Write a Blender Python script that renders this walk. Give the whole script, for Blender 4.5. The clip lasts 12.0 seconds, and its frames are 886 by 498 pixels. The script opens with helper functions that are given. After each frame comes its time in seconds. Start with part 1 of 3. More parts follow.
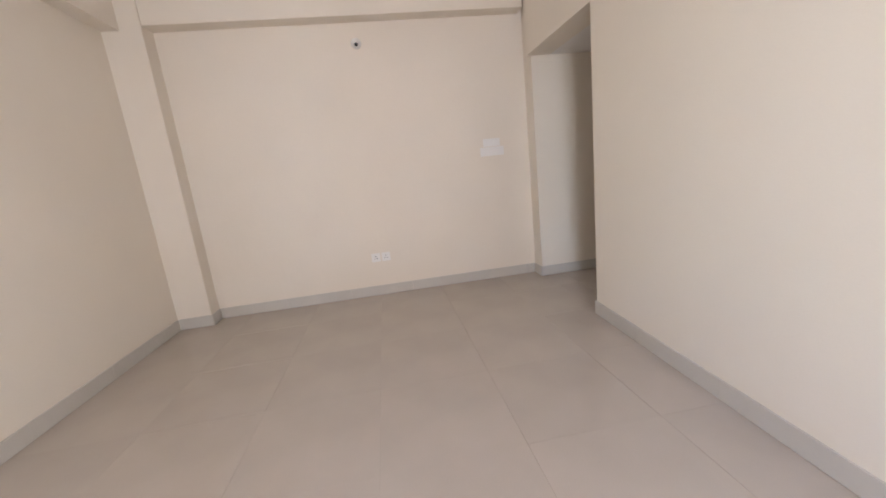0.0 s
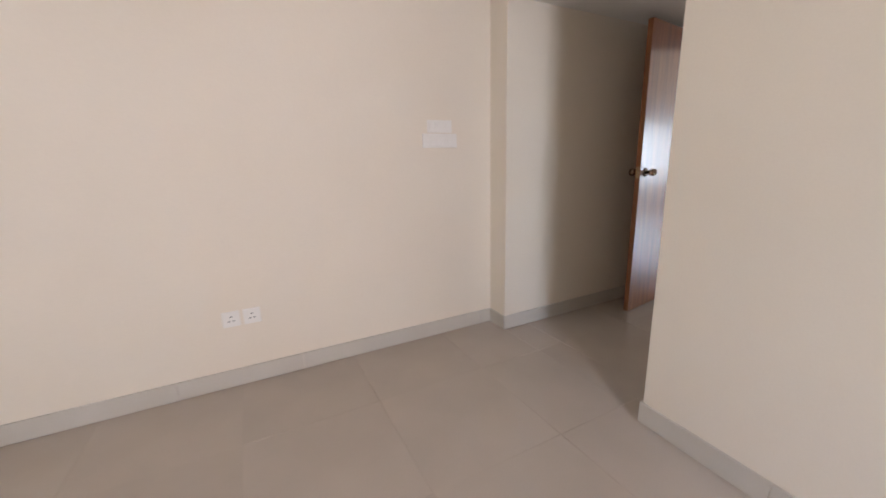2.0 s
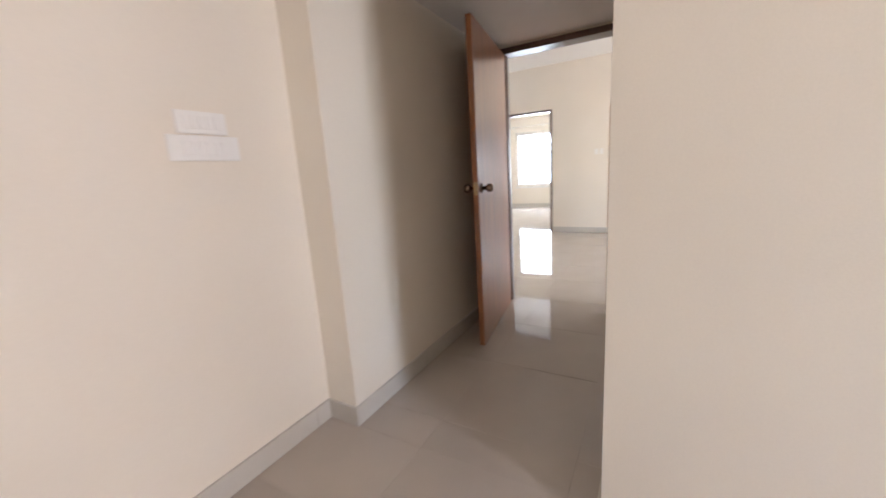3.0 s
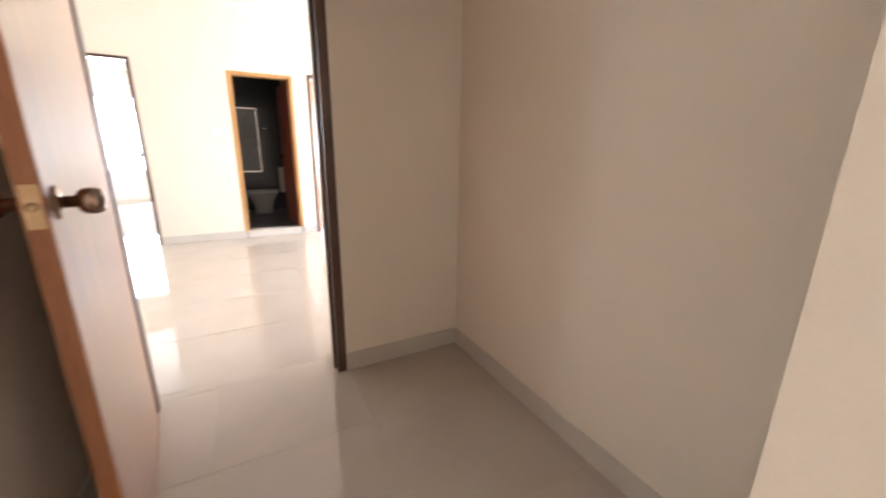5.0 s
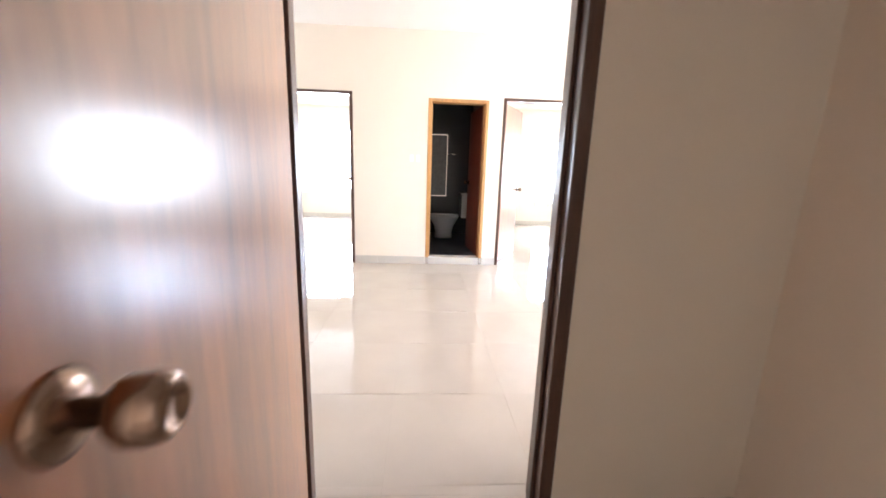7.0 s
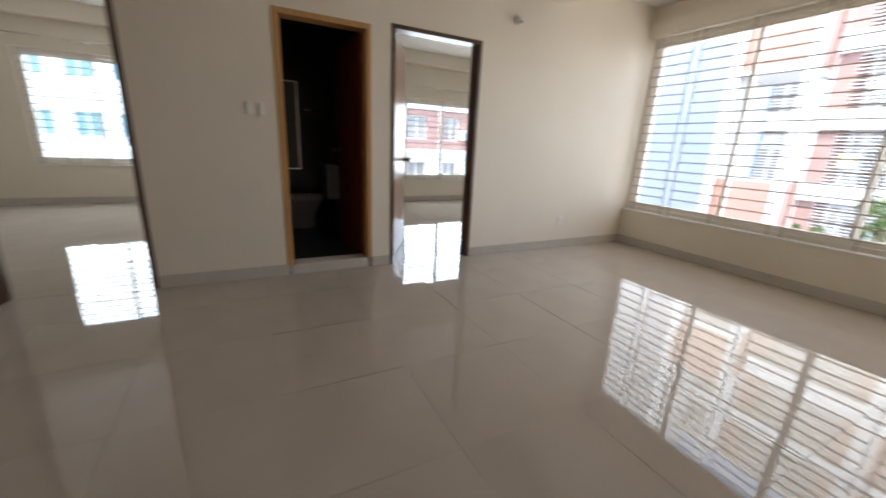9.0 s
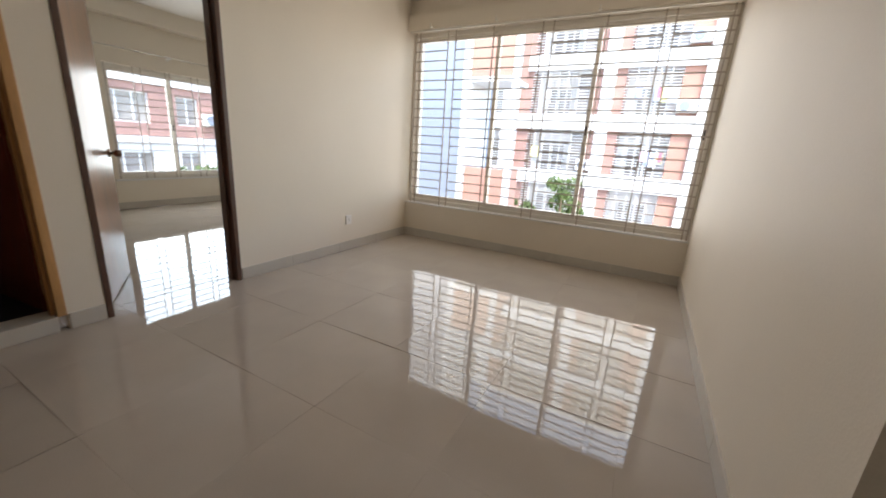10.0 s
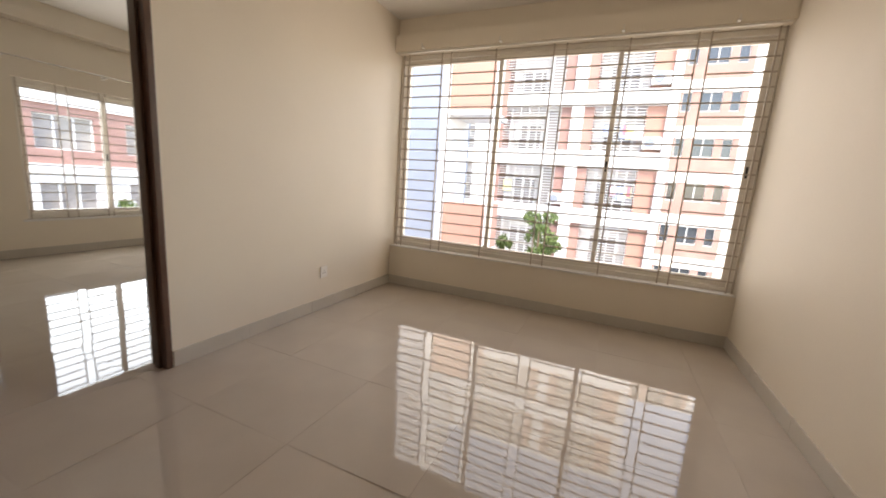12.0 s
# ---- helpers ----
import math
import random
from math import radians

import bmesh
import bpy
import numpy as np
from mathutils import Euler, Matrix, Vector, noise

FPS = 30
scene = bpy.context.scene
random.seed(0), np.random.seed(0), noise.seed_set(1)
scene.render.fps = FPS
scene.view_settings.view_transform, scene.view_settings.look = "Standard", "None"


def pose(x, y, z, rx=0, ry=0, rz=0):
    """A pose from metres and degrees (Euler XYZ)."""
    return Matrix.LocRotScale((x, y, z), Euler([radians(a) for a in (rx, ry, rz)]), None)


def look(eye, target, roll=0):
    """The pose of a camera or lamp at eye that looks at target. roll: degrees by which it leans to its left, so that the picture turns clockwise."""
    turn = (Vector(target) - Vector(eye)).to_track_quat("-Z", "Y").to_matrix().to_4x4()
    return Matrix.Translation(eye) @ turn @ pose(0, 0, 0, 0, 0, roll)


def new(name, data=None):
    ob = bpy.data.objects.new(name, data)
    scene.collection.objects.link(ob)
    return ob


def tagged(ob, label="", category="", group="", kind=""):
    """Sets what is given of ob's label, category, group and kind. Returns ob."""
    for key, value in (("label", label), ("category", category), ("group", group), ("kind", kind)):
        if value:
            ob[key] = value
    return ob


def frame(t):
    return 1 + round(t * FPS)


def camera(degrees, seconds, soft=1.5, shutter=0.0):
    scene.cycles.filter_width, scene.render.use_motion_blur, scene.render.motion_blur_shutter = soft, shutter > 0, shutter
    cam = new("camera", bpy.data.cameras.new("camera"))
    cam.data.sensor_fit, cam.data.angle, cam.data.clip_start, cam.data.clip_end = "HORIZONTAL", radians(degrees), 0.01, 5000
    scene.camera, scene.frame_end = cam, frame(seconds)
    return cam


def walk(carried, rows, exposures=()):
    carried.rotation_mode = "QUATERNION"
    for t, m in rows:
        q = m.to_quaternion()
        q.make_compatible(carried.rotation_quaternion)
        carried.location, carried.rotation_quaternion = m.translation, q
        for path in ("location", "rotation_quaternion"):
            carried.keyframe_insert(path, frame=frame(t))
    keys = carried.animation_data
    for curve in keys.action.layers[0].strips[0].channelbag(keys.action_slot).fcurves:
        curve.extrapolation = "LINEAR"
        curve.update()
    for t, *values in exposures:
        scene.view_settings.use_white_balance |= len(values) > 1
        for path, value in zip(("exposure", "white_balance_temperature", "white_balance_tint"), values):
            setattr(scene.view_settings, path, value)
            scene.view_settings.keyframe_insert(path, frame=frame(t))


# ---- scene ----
cam = camera(100.0, 12.0, soft=1.7, shutter=0.4)
PATH = [
    (0, (-3.373, -3.038, 1.154), (-3.108, -1.097, 0.751), -6.2),
    (0.5, (-3.461, -2.622, 1.219), (-3.017, -0.722, 0.776), -3.7),
    (1, (-3.563, -2.214, 1.204), (-2.805, -0.421, 0.749), -2.8),
    (1.5, (-3.546, -1.851, 1.17), (-2.728, -0.076, 0.742), -3.5),
    (2, (-3.377, -1.505, 1.172), (-2.492, 0.229, 0.718), -1.7),
    (2.5, (-3.247, -1.059, 1.169), (-1.884, 0.346, 0.76), -2.3),
    (2.7, (-3.179, -0.905, 1.171), (-1.666, 0.342, 0.779), -3.4),
    (4.3, (-2.232, -0.112, 1.129), (-0.297, -0.315, 0.663), -0.8),
    (4.5, (-2.101, -0.057, 1.169), (-0.18, -0.35, 0.694), -2.3),
    (5, (-1.829, -0.076, 1.166), (-0.126, -0.994, 0.655), 0.7),
    (5.5, (-1.772, -0.012, 1.26), (-0.191, -1.197, 0.95), 0.3),
    (6, (-1.667, 0.088, 1.237), (0.075, -0.841, 0.919), 0.4),
    (6.5, (-1.413, 0.019, 1.193), (0.54, -0.202, 0.821), 2.4),
    (6.7, (-1.291, -0.007, 1.243), (0.662, -0.125, 0.825), 1.9),
    (8.3, (-0.105, 0.083, 1.155), (1.831, -0.137, 0.707), 3.7),
    (8.5, (0.001, 0.092, 1.155), (1.915, -0.224, 0.669), 4.5),
    (9, (0.396, 0.178, 1.158), (2.102, -0.717, 0.62), 2.8),
    (9.5, (0.67, -0.018, 1.188), (1.952, -1.459, 0.659), 3.1),
    (10, (0.881, -0.084, 1.175), (1.785, -1.789, 0.651), 3.7),
    (10.5, (0.957, -0.085, 1.205), (1.788, -1.846, 0.748), 3.2),
    (11, (1.108, -0.163, 1.155), (1.946, -1.912, 0.666), 2.7),
    (11.5, (1.324, -0.427, 1.162), (2.208, -2.173, 0.753), 3.5),
    (12, (1.489, -0.626, 1.194), (2.268, -2.434, 0.843), 4.0),
]
walk(cam, [(t, look(eye, target, roll)) for t, eye, target, roll in PATH],
     exposures=[(0, 4.45, 6100, 16), (2.7, 4.65, 6100, 17), (4.3, 5.8, 6350, 17), (6.7, 5.8, 6100, 18), (8.3, 3.6, 6050, 13), (9.5, 2.78, 6900, 15),
                (11, 2.72, 6950, 14), (12, 2.7, 7800, 19)])

# ---- daylight ----
world = bpy.data.worlds.new("sky")
scene.world = world
world.use_nodes = True
wn = world.node_tree
sky = wn.nodes.new("ShaderNodeTexSky")
sky.sky_type = "NISHITA"
sky.sun_disc = False
sky.sun_elevation = radians(58)
sky.sun_rotation = radians(-25)
wn.links.new(sky.outputs[0], wn.nodes["Background"].inputs[0])
wn.nodes["Background"].inputs[1].default_value = 0.15
sun = new("sun", bpy.data.lights.new("sun", "SUN"))
sun.data.energy, sun.data.angle, sun.data.color = 0.68, radians(0.5), (1, 0.95, 0.88)
sun.matrix_world = look((-4, 9, 16), (0, 0, 0))


def area(name, x, y, z, rx, rz, w, h, watts, colour=(1, 0.97, 0.92)):
    """An area lamp that stands in for the sky in a window's opening."""
    ob = new(name, bpy.data.lights.new(name, "AREA"))
    ob.data.shape, ob.data.size, ob.data.size_y = "RECTANGLE", w, h
    ob.data.energy, ob.data.color = watts, colour
    ob.matrix_world = pose(x, y, z, rx, 0, rz)
    return ob


area("sky_light_living", 2.09, -4.462, 1.47, 90, 0, 3.1, 1.9, 6.2, (1, 0.94, 0.85))
area("sky_light_left_bedroom", 8.36, 2.14, 1.40, 90, 90, 1.6, 1.5, 7, (0.86, 0.94, 1))
area("sky_light_right_bedroom", 7.80, -3.47, 1.23, 90, 90, 1.6, 1.5, 7, (0.86, 0.94, 1))
area("sky_light_bedroom", -3.50, -4.68, 1.5, 90, 0, 0.7, 1.6, 2.5, (1, 0.98, 0.95))
bulb_lamp = new("bulb_light", bpy.data.lights.new("bulb_light", "POINT"))
bulb_lamp.data.energy, bulb_lamp.data.color, bulb_lamp.data.shadow_soft_size = 0.32, (0.86, 0.95, 1), 0.04
bulb_lamp.location = (3.60, 2.69, 2.36)


# ---- materials ----
def material(name, colour, rough=0.6, spread=0.06, scale=3.0, grain=60.0, bump=0.05, metal=0.0, stretch=(1, 1, 1),
             piece=0.0, spec=0.5, coat=0.0):
    """A surface with cloudy variation, fine grain in the relief, and a slight change from piece to piece."""
    m = bpy.data.materials.new(name)
    m.use_nodes = True
    n, link = m.node_tree.nodes, m.node_tree.links.new
    b = n["Principled BSDF"]
    co = n.new("ShaderNodeTexCoord")
    mp = n.new("ShaderNodeMapping")
    mp.inputs["Scale"].default_value = stretch
    link(co.outputs["Object"], mp.inputs[0])
    big, fine = n.new("ShaderNodeTexNoise"), n.new("ShaderNodeTexNoise")
    big.inputs["Scale"].default_value, big.inputs["Detail"].default_value = scale, 6
    fine.inputs["Scale"].default_value, fine.inputs["Detail"].default_value = grain, 4
    link(mp.outputs[0], big.inputs["Vector"])
    link(mp.outputs[0], fine.inputs["Vector"])
    ramp = n.new("ShaderNodeMix")
    ramp.data_type = "RGBA"
    ramp.inputs[6].default_value = (*[c * (1 - spread) for c in colour], 1)
    ramp.inputs[7].default_value = (*[min(1, c * (1 + spread)) for c in colour], 1)
    both = n.new("ShaderNodeMath")
    both.operation = "MULTIPLY_ADD"
    both.inputs[1].default_value = 0.35
    link(fine.outputs[0], both.inputs[0])
    half = n.new("ShaderNodeMath")
    half.operation = "MULTIPLY"
    half.inputs[1].default_value = 0.65
    link(big.outputs[0], half.inputs[0])
    link(half.outputs[0], both.inputs[2])
    last = both
    if piece:
        info = n.new("ShaderNodeObjectInfo")
        add = n.new("ShaderNodeMath")
        add.operation = "MULTIPLY_ADD"
        add.inputs[1].default_value = piece
        link(info.outputs["Random"], add.inputs[0])
        link(both.outputs[0], add.inputs[2])
        last = add
    sharp = n.new("ShaderNodeMapRange")
    sharp.inputs[1].default_value, sharp.inputs[2].default_value = 0.3, 0.7 + piece
    link(last.outputs[0], sharp.inputs[0])
    link(sharp.outputs[0], ramp.inputs[0])
    link(ramp.outputs[2], b.inputs["Base Color"])
    rr = n.new("ShaderNodeMapRange")
    rr.inputs[3].default_value, rr.inputs[4].default_value = rough * 0.85, min(1, rough * 1.15)
    link(big.outputs[0], rr.inputs[0])
    link(rr.outputs[0], b.inputs["Roughness"])
    b.inputs["Metallic"].default_value = metal
    b.inputs["Specular IOR Level"].default_value = spec
    b.inputs["Coat Weight"].default_value = coat
    b.inputs["Coat Roughness"].default_value = 0.24
    if bump:
        bp = n.new("ShaderNodeBump")
        bp.inputs["Strength"].default_value = bump
        bp.inputs["Distance"].default_value = 0.01
        link(fine.outputs[0], bp.inputs["Height"])
        link(bp.outputs[0], b.inputs["Normal"])
    return m


def wavy_tile(name, colour, rough):
    """Polished vitrified tile: cloudy salt-and-pepper body, mirror-like glaze that is slightly uneven."""
    m = material(name, colour, rough, 0.09, 2.6, 200, 0, piece=0.12, spec=0.5)
    n, link = m.node_tree.nodes, m.node_tree.links.new
    geo = n.new("ShaderNodeNewGeometry")
    wave = n.new("ShaderNodeTexNoise")
    wave.inputs["Scale"].default_value, wave.inputs["Detail"].default_value = 3.5, 1
    link(geo.outputs["Position"], wave.inputs["Vector"])
    bp = n.new("ShaderNodeBump")
    bp.inputs["Strength"].default_value, bp.inputs["Distance"].default_value = 0.10, 0.0024
    link(wave.outputs[0], bp.inputs["Height"])
    link(bp.outputs[0], n["Principled BSDF"].inputs["Normal"])
    return m


def clear_glass(name, tint=(0.97, 1, 0.99)):
    m = bpy.data.materials.new(name)
    m.use_nodes = True
    n, link = m.node_tree.nodes, m.node_tree.links.new
    n.remove(n["Principled BSDF"])
    see, gloss, mix, fres = (n.new("ShaderNodeBsdfTransparent"), n.new("ShaderNodeBsdfGlossy"), n.new("ShaderNodeMixShader"), n.new("ShaderNodeFresnel"))
    see.inputs[0].default_value = (*tint, 1)
    gloss.inputs["Roughness"].default_value = 0.02
    fres.inputs[0].default_value = 1.25
    link(fres.outputs[0], mix.inputs[0])
    link(see.outputs[0], mix.inputs[1])
    link(gloss.outputs[0], mix.inputs[2])
    link(mix.outputs[0], n["Material Output"].inputs[0])
    return m


def glowing(name, colour, strength):
    m = bpy.data.materials.new(name)
    m.use_nodes = True
    b = m.node_tree.nodes["Principled BSDF"]
    b.inputs["Emission Color"].default_value = (*colour, 1)
    b.inputs["Emission Strength"].default_value = strength
    return m


PAINT = material("cream_distemper", (0.82, 0.745, 0.635), 0.55, 0.035, 1.3, 140, 0.06, spec=0.35)
CEIL = material("white_distemper", (0.84, 0.81, 0.76), 0.8, 0.03, 1.0, 120, 0.05)
TILE = wavy_tile("polished_tile", (0.485, 0.425, 0.365), 0.022)
GROUT = material("grout", (0.44, 0.39, 0.33), 0.9, 0.15, 8, 90, 0.2)
SKIRT = material("skirting_tile", (0.57, 0.53, 0.47), 0.4, 0.08, 4, 160, 0.02, piece=0.2)
DARKWOOD = material("dark_varnished_wood", (0.085, 0.042, 0.028), 0.32, 0.45, 6, 40, 0.08, stretch=(8, 8, 0.6), coat=0.3)
TEAK = material("teak_veneer", (0.32, 0.11, 0.038), 0.30, 0.40, 3.5, 30, 0.03, stretch=(9, 9, 0.55), coat=1.0)
PLYWOOD = material("pale_wood_edge", (0.30, 0.115, 0.042), 0.42, 0.30, 5, 40, 0.05, stretch=(8, 8, 0.6))
ORANGEWOOD = material("honey_wood", (0.50, 0.27, 0.10), 0.4, 0.25, 5, 40, 0.05, stretch=(8, 8, 0.6), coat=0.3)
REDWOOD = material("red_pvc_door", (0.16, 0.035, 0.02), 0.35, 0.3, 4, 40, 0.04, stretch=(6, 6, 0.7))
BRONZE = material("antique_bronze", (0.30, 0.21, 0.16), 0.24, 0.25, 20, 90, 0.02, metal=1.0)
BRASS = material("dull_brass", (0.46, 0.33, 0.20), 0.35, 0.2, 20, 90, 0.05, metal=1.0)
ALUMINIUM = material("champagne_aluminium", (0.78, 0.74, 0.67), 0.38, 0.06, 5, 120, 0.02, metal=0.1)
GRILLE = material("painted_steel_bar", (0.50, 0.43, 0.36), 0.5, 0.12, 14, 120, 0.05)
PLASTIC = material("white_switch_plastic", (0.86, 0.835, 0.79), 0.35, 0.03, 6, 60, 0)
DARKPLASTIC = material("dark_plastic", (0.03, 0.03, 0.03), 0.4, 0.1, 6, 60, 0)
GLASS = clear_glass("window_glass")
# dark slate, deepened to near black: the unlit bathroom's shade is in the colour
BATHTILE = material("unlit_slate_tile", (0.022, 0.027, 0.036), 0.3, 0.25, 3, 60, 0.03, piece=0.2)
CERAMIC = material("grey_ceramic", (0.50, 0.50, 0.50), 0.1, 0.02, 3, 60, 0)
CHROME = material("chrome", (0.8, 0.8, 0.82), 0.12, 0.02, 3, 60, 0, metal=1.0)
BRICK = material("red_brick_facing", (0.42, 0.245, 0.205), 0.85, 0.25, 0.8, 30, 0.2)
ORANGE = material("terracotta_render", (0.50, 0.27, 0.205), 0.85, 0.12, 0.6, 30, 0.1)
WHITEWALL = material("white_render", (0.80, 0.79, 0.77), 0.85, 0.08, 0.5, 30, 0.1)
GREYBLUE = material("grey_blue_render", (0.27, 0.30, 0.36), 0.8, 0.06, 0.4, 30, 0.1)
DARKGLASS = material("dark_window_glass", (0.05, 0.06, 0.07), 0.1, 0.3, 0.6, 20, 0, spec=0.7)
# window glass paled in colour to imitate the bright haze over the houses
HAZEGLASS = material("hazed_window_glass", (0.33, 0.30, 0.28), 0.2, 0.35, 0.9, 20, 0, spec=0.7)
TEALGLASS = material("teal_window_glass", (0.16, 0.30, 0.32), 0.15, 0.2, 0.6, 20, 0)
LEAF = material("leaves", (0.12, 0.17, 0.05), 0.6, 0.45, 2, 20, 0, piece=0.3)
BARK = material("bark", (0.14, 0.09, 0.06), 0.9, 0.3, 6, 40, 0.4)
EARTH = material("ground_concrete", (0.28, 0.26, 0.24), 0.9, 0.2, 0.3, 20, 0.1)
CLOTHS = [material("cloth_" + k, c, 0.9, 0.15, 4, 60, 0.1) for k, c in
          (("red", (0.60, 0.20, 0.24)), ("white", (0.8, 0.8, 0.8)), ("yellow", (0.72, 0.66, 0.35)), ("blue", (0.35, 0.40, 0.55)), ("pink", (0.75, 0.50, 0.54)))]
BULB = glowing("lit_bulb", (0.85, 0.95, 1), 12)


# ---- mesh helpers ----
def box(bm, x0, x1, y0, y1, z0, z1, bevel=0.0):
    got = bmesh.ops.create_cube(bm, size=1, matrix=Matrix.LocRotScale(((x0 + x1) / 2, (y0 + y1) / 2, (z0 + z1) / 2), None, (x1 - x0, y1 - y0, z1 - z0)))
    if bevel:
        edges = list({e for v in got["verts"] for e in v.link_edges})
        bmesh.ops.bevel(bm, geom=edges, offset=bevel, segments=2, affect="EDGES", profile=0.6)
    return bm


def boxes(*rows, bevel=0.0):
    bm = bmesh.new()
    for r in rows:
        box(bm, *r, bevel=bevel)
    return bm


def lathe(profile, axis="z", segments=28):
    """A turned body from pairs (radius, height)."""
    bm = bmesh.new()
    rings = []
    for r, h in profile:
        ring = []
        for k in range(segments):
            a = 2 * math.pi * k / segments
            u, v = max(r, 1e-4) * math.cos(a), max(r, 1e-4) * math.sin(a)
            ring.append(bm.verts.new({"z": (u, v, h), "y": (u, h, v), "x": (h, u, v)}[axis]))
        rings.append(ring)
    for a, b in zip(rings, rings[1:]):
        for k in range(segments):
            bm.faces.new((a[k], a[(k + 1) % segments], b[(k + 1) % segments], b[k]))
    bm.faces.new(rings[0][::-1])
    bm.faces.new(rings[-1])
    bmesh.ops.recalc_face_normals(bm, faces=bm.faces)
    for f in bm.faces:
        f.smooth = True
    return bm


def mesh_of(name, bm, mat):
    me = bpy.data.meshes.new(name)
    bm.to_mesh(me)
    bm.free()
    me.materials.append(mat)
    return me


def part(name, bm, mat, parent=None, label="", at=None):
    ob = new(name, mesh_of(name, bm, mat))
    if parent:
        ob.parent = parent
    if at is not None:
        ob.matrix_local = at
    return tagged(ob, label)


def share(name, me, parent, x, y, z, turn=0):
    ob = new(name, me)
    ob.parent = parent
    ob.matrix_local = pose(x, y, z, 0, 0, turn)
    return ob


def thing(name, label, category, m=None, group="", kind=""):
    ob = new(name)
    ob.empty_display_size = 0.1
    if m is not None:
        ob.matrix_world = m
    return tagged(ob, label, category, group, kind)


def structure(name, bm, mat, label, category):
    return tagged(part(name, bm, mat), label, category, "", "structure")


def wall_rows(axis, p0, p1, a, b, z0, z1, holes=()):
    """Boxes of a wall between p0 and p1 in thickness, from a to b along, with holes (from, to, bottom, top)."""
    rows, at = [], a
    for h0, h1, low, high in sorted(holes):
        rows.append((at, h0, z0, z1))
        if low > z0:
            rows.append((h0, h1, z0, low))
        if high < z1:
            rows.append((h0, h1, high, z1))
        at = h1
    rows.append((at, b, z0, z1))
    if axis == "x":
        return [(p0, p1, u, v, lo, hi) for u, v, lo, hi in rows if v - u > 1e-4]
    return [(u, v, p0, p1, lo, hi) for u, v, lo, hi in rows if v - u > 1e-4]


H = 2.83

# ---- walls ----
W_LABEL = "cream-painted plaster wall, slightly uneven"
structure("wall_bedroom_north", boxes(*wall_rows("y", 0.668, 0.85, -5.6, -1.885, 0, H)), PAINT, W_LABEL, "wall")
structure("wall_bedroom_west", boxes(*wall_rows("x", -5.6, -5.38, -4.9, 0.668, 0, H)), PAINT, W_LABEL, "wall")
structure("wall_bedroom_south", boxes(*wall_rows("y", -4.9, -4.7, -5.38, -1.932, 0, H, [(-3.9, -3.1, 0.65, 2.35)])), PAINT, W_LABEL, "wall")
structure("wall_bedroom_east", boxes((-1.932, -1.70, -0.603, 0.488, 2.113, H)), PAINT,
          "cream plaster lintel over the passage opening", "wall")
SKEW = pose(-1.932, -0.603, 0, 0, 0, -2.5)
structure("wall_bedroom_side", boxes((0, 0.252, -4.3, 0, 0, H)), PAINT, "cream plaster wall that ends at the passage opening", "wall").matrix_world = SKEW
structure("column_bedroom", boxes((-5.38, -5.09, 0.50, 0.668, 0, H)), PAINT, "cream-painted corner column in the bedroom", "column")
structure("beam_bedroom_north", boxes((-5.09, -1.932, 0.515, 0.668, 2.535, H)), PAINT, "cream-painted ceiling beam above the bedroom wall", "beam")
structure("beam_bedroom_west", boxes((-5.38, -5.25, -4.7, 0.50, 2.50, H)), PAINT, "cream-painted ceiling beam along the bedroom wall", "beam")
structure("wall_passage_north", boxes(*wall_rows("y", 0.488, 0.85, -1.885, 0.13, 0, H)), PAINT, W_LABEL, "wall")
structure("wall_passage_south", boxes(*wall_rows("y", -1.36, -1.158, -1.70, 0.0, 0, H)), PAINT, W_LABEL, "wall")
structure("wall_passage_east", boxes(*wall_rows("x", 0.0, 0.13, -1.36, 0.488, 0, H, [(-0.475, 0.425, 0, 2.10)])), PAINT,
          "cream plaster wall with a doorway", "wall")
structure("wall_living_west", boxes((0.13, 0.445, -4.6, -0.95, 0, H), (0.0, 0.13, 0.85, 7.0, 0, H)), PAINT, W_LABEL, "wall")
# out of view; its far position is made up to cut bounced light
structure("wall_living_north_unseen", boxes((0.13, 3.73, 6.8, 7.0, 0, H)), PAINT, W_LABEL, "wall")
structure("wall_living_east", boxes(*wall_rows("x", 3.73, 3.86, -4.6, 7.0, 0, H,
          [(0.86, 1.743, 0, 2.12), (-0.805, -0.056, 0, 2.08), (-1.885, -0.985, 0, 2.12)])), PAINT,
          "cream plaster wall with three doorways", "wall")
structure("wall_living_south", boxes(*wall_rows("y", -4.50, -4.27, 0.445, 3.73, 0, H, [(0.445, 3.73, 0.435, 2.50)])), PAINT,
          "cream plaster wall under and over the wide window", "wall")
structure("beam_living", boxes((0.13, 3.73, -2.86, -2.61, 2.595, H)), PAINT, "cream-painted ceiling beam across the living room", "beam")
structure("beam_window", boxes((0.445, 3.73, -4.27, -4.215, 2.50, 2.66)), PAINT, "cream-painted ledge above the living room window", "beam")
structure("wall_left_bedroom_east", boxes(*wall_rows("x", 8.2, 8.4, 0.6, 4.7, 0, H, [(1.30, 2.98, 0.60, 2.21)])), PAINT, W_LABEL, "wall")
structure("wall_left_bedroom_north", boxes((3.86, 8.2, 4.5, 4.7, 0, H)), PAINT, W_LABEL, "wall")
structure("wall_left_bedroom_south", boxes((3.86, 8.2, 0.60, 0.72, 0, H)), PAINT, W_LABEL, "wall")
structure("wall_right_bedroom_east", boxes(*wall_rows("x", 7.63, 7.83, -4.7, -0.90, 0, H, [(-4.32, -2.63, 0.44, 2.02)])), PAINT, W_LABEL, "wall")
structure("wall_right_bedroom_north", boxes((3.86, 7.63, -0.98, -0.90, 0, H)), PAINT, W_LABEL, "wall")
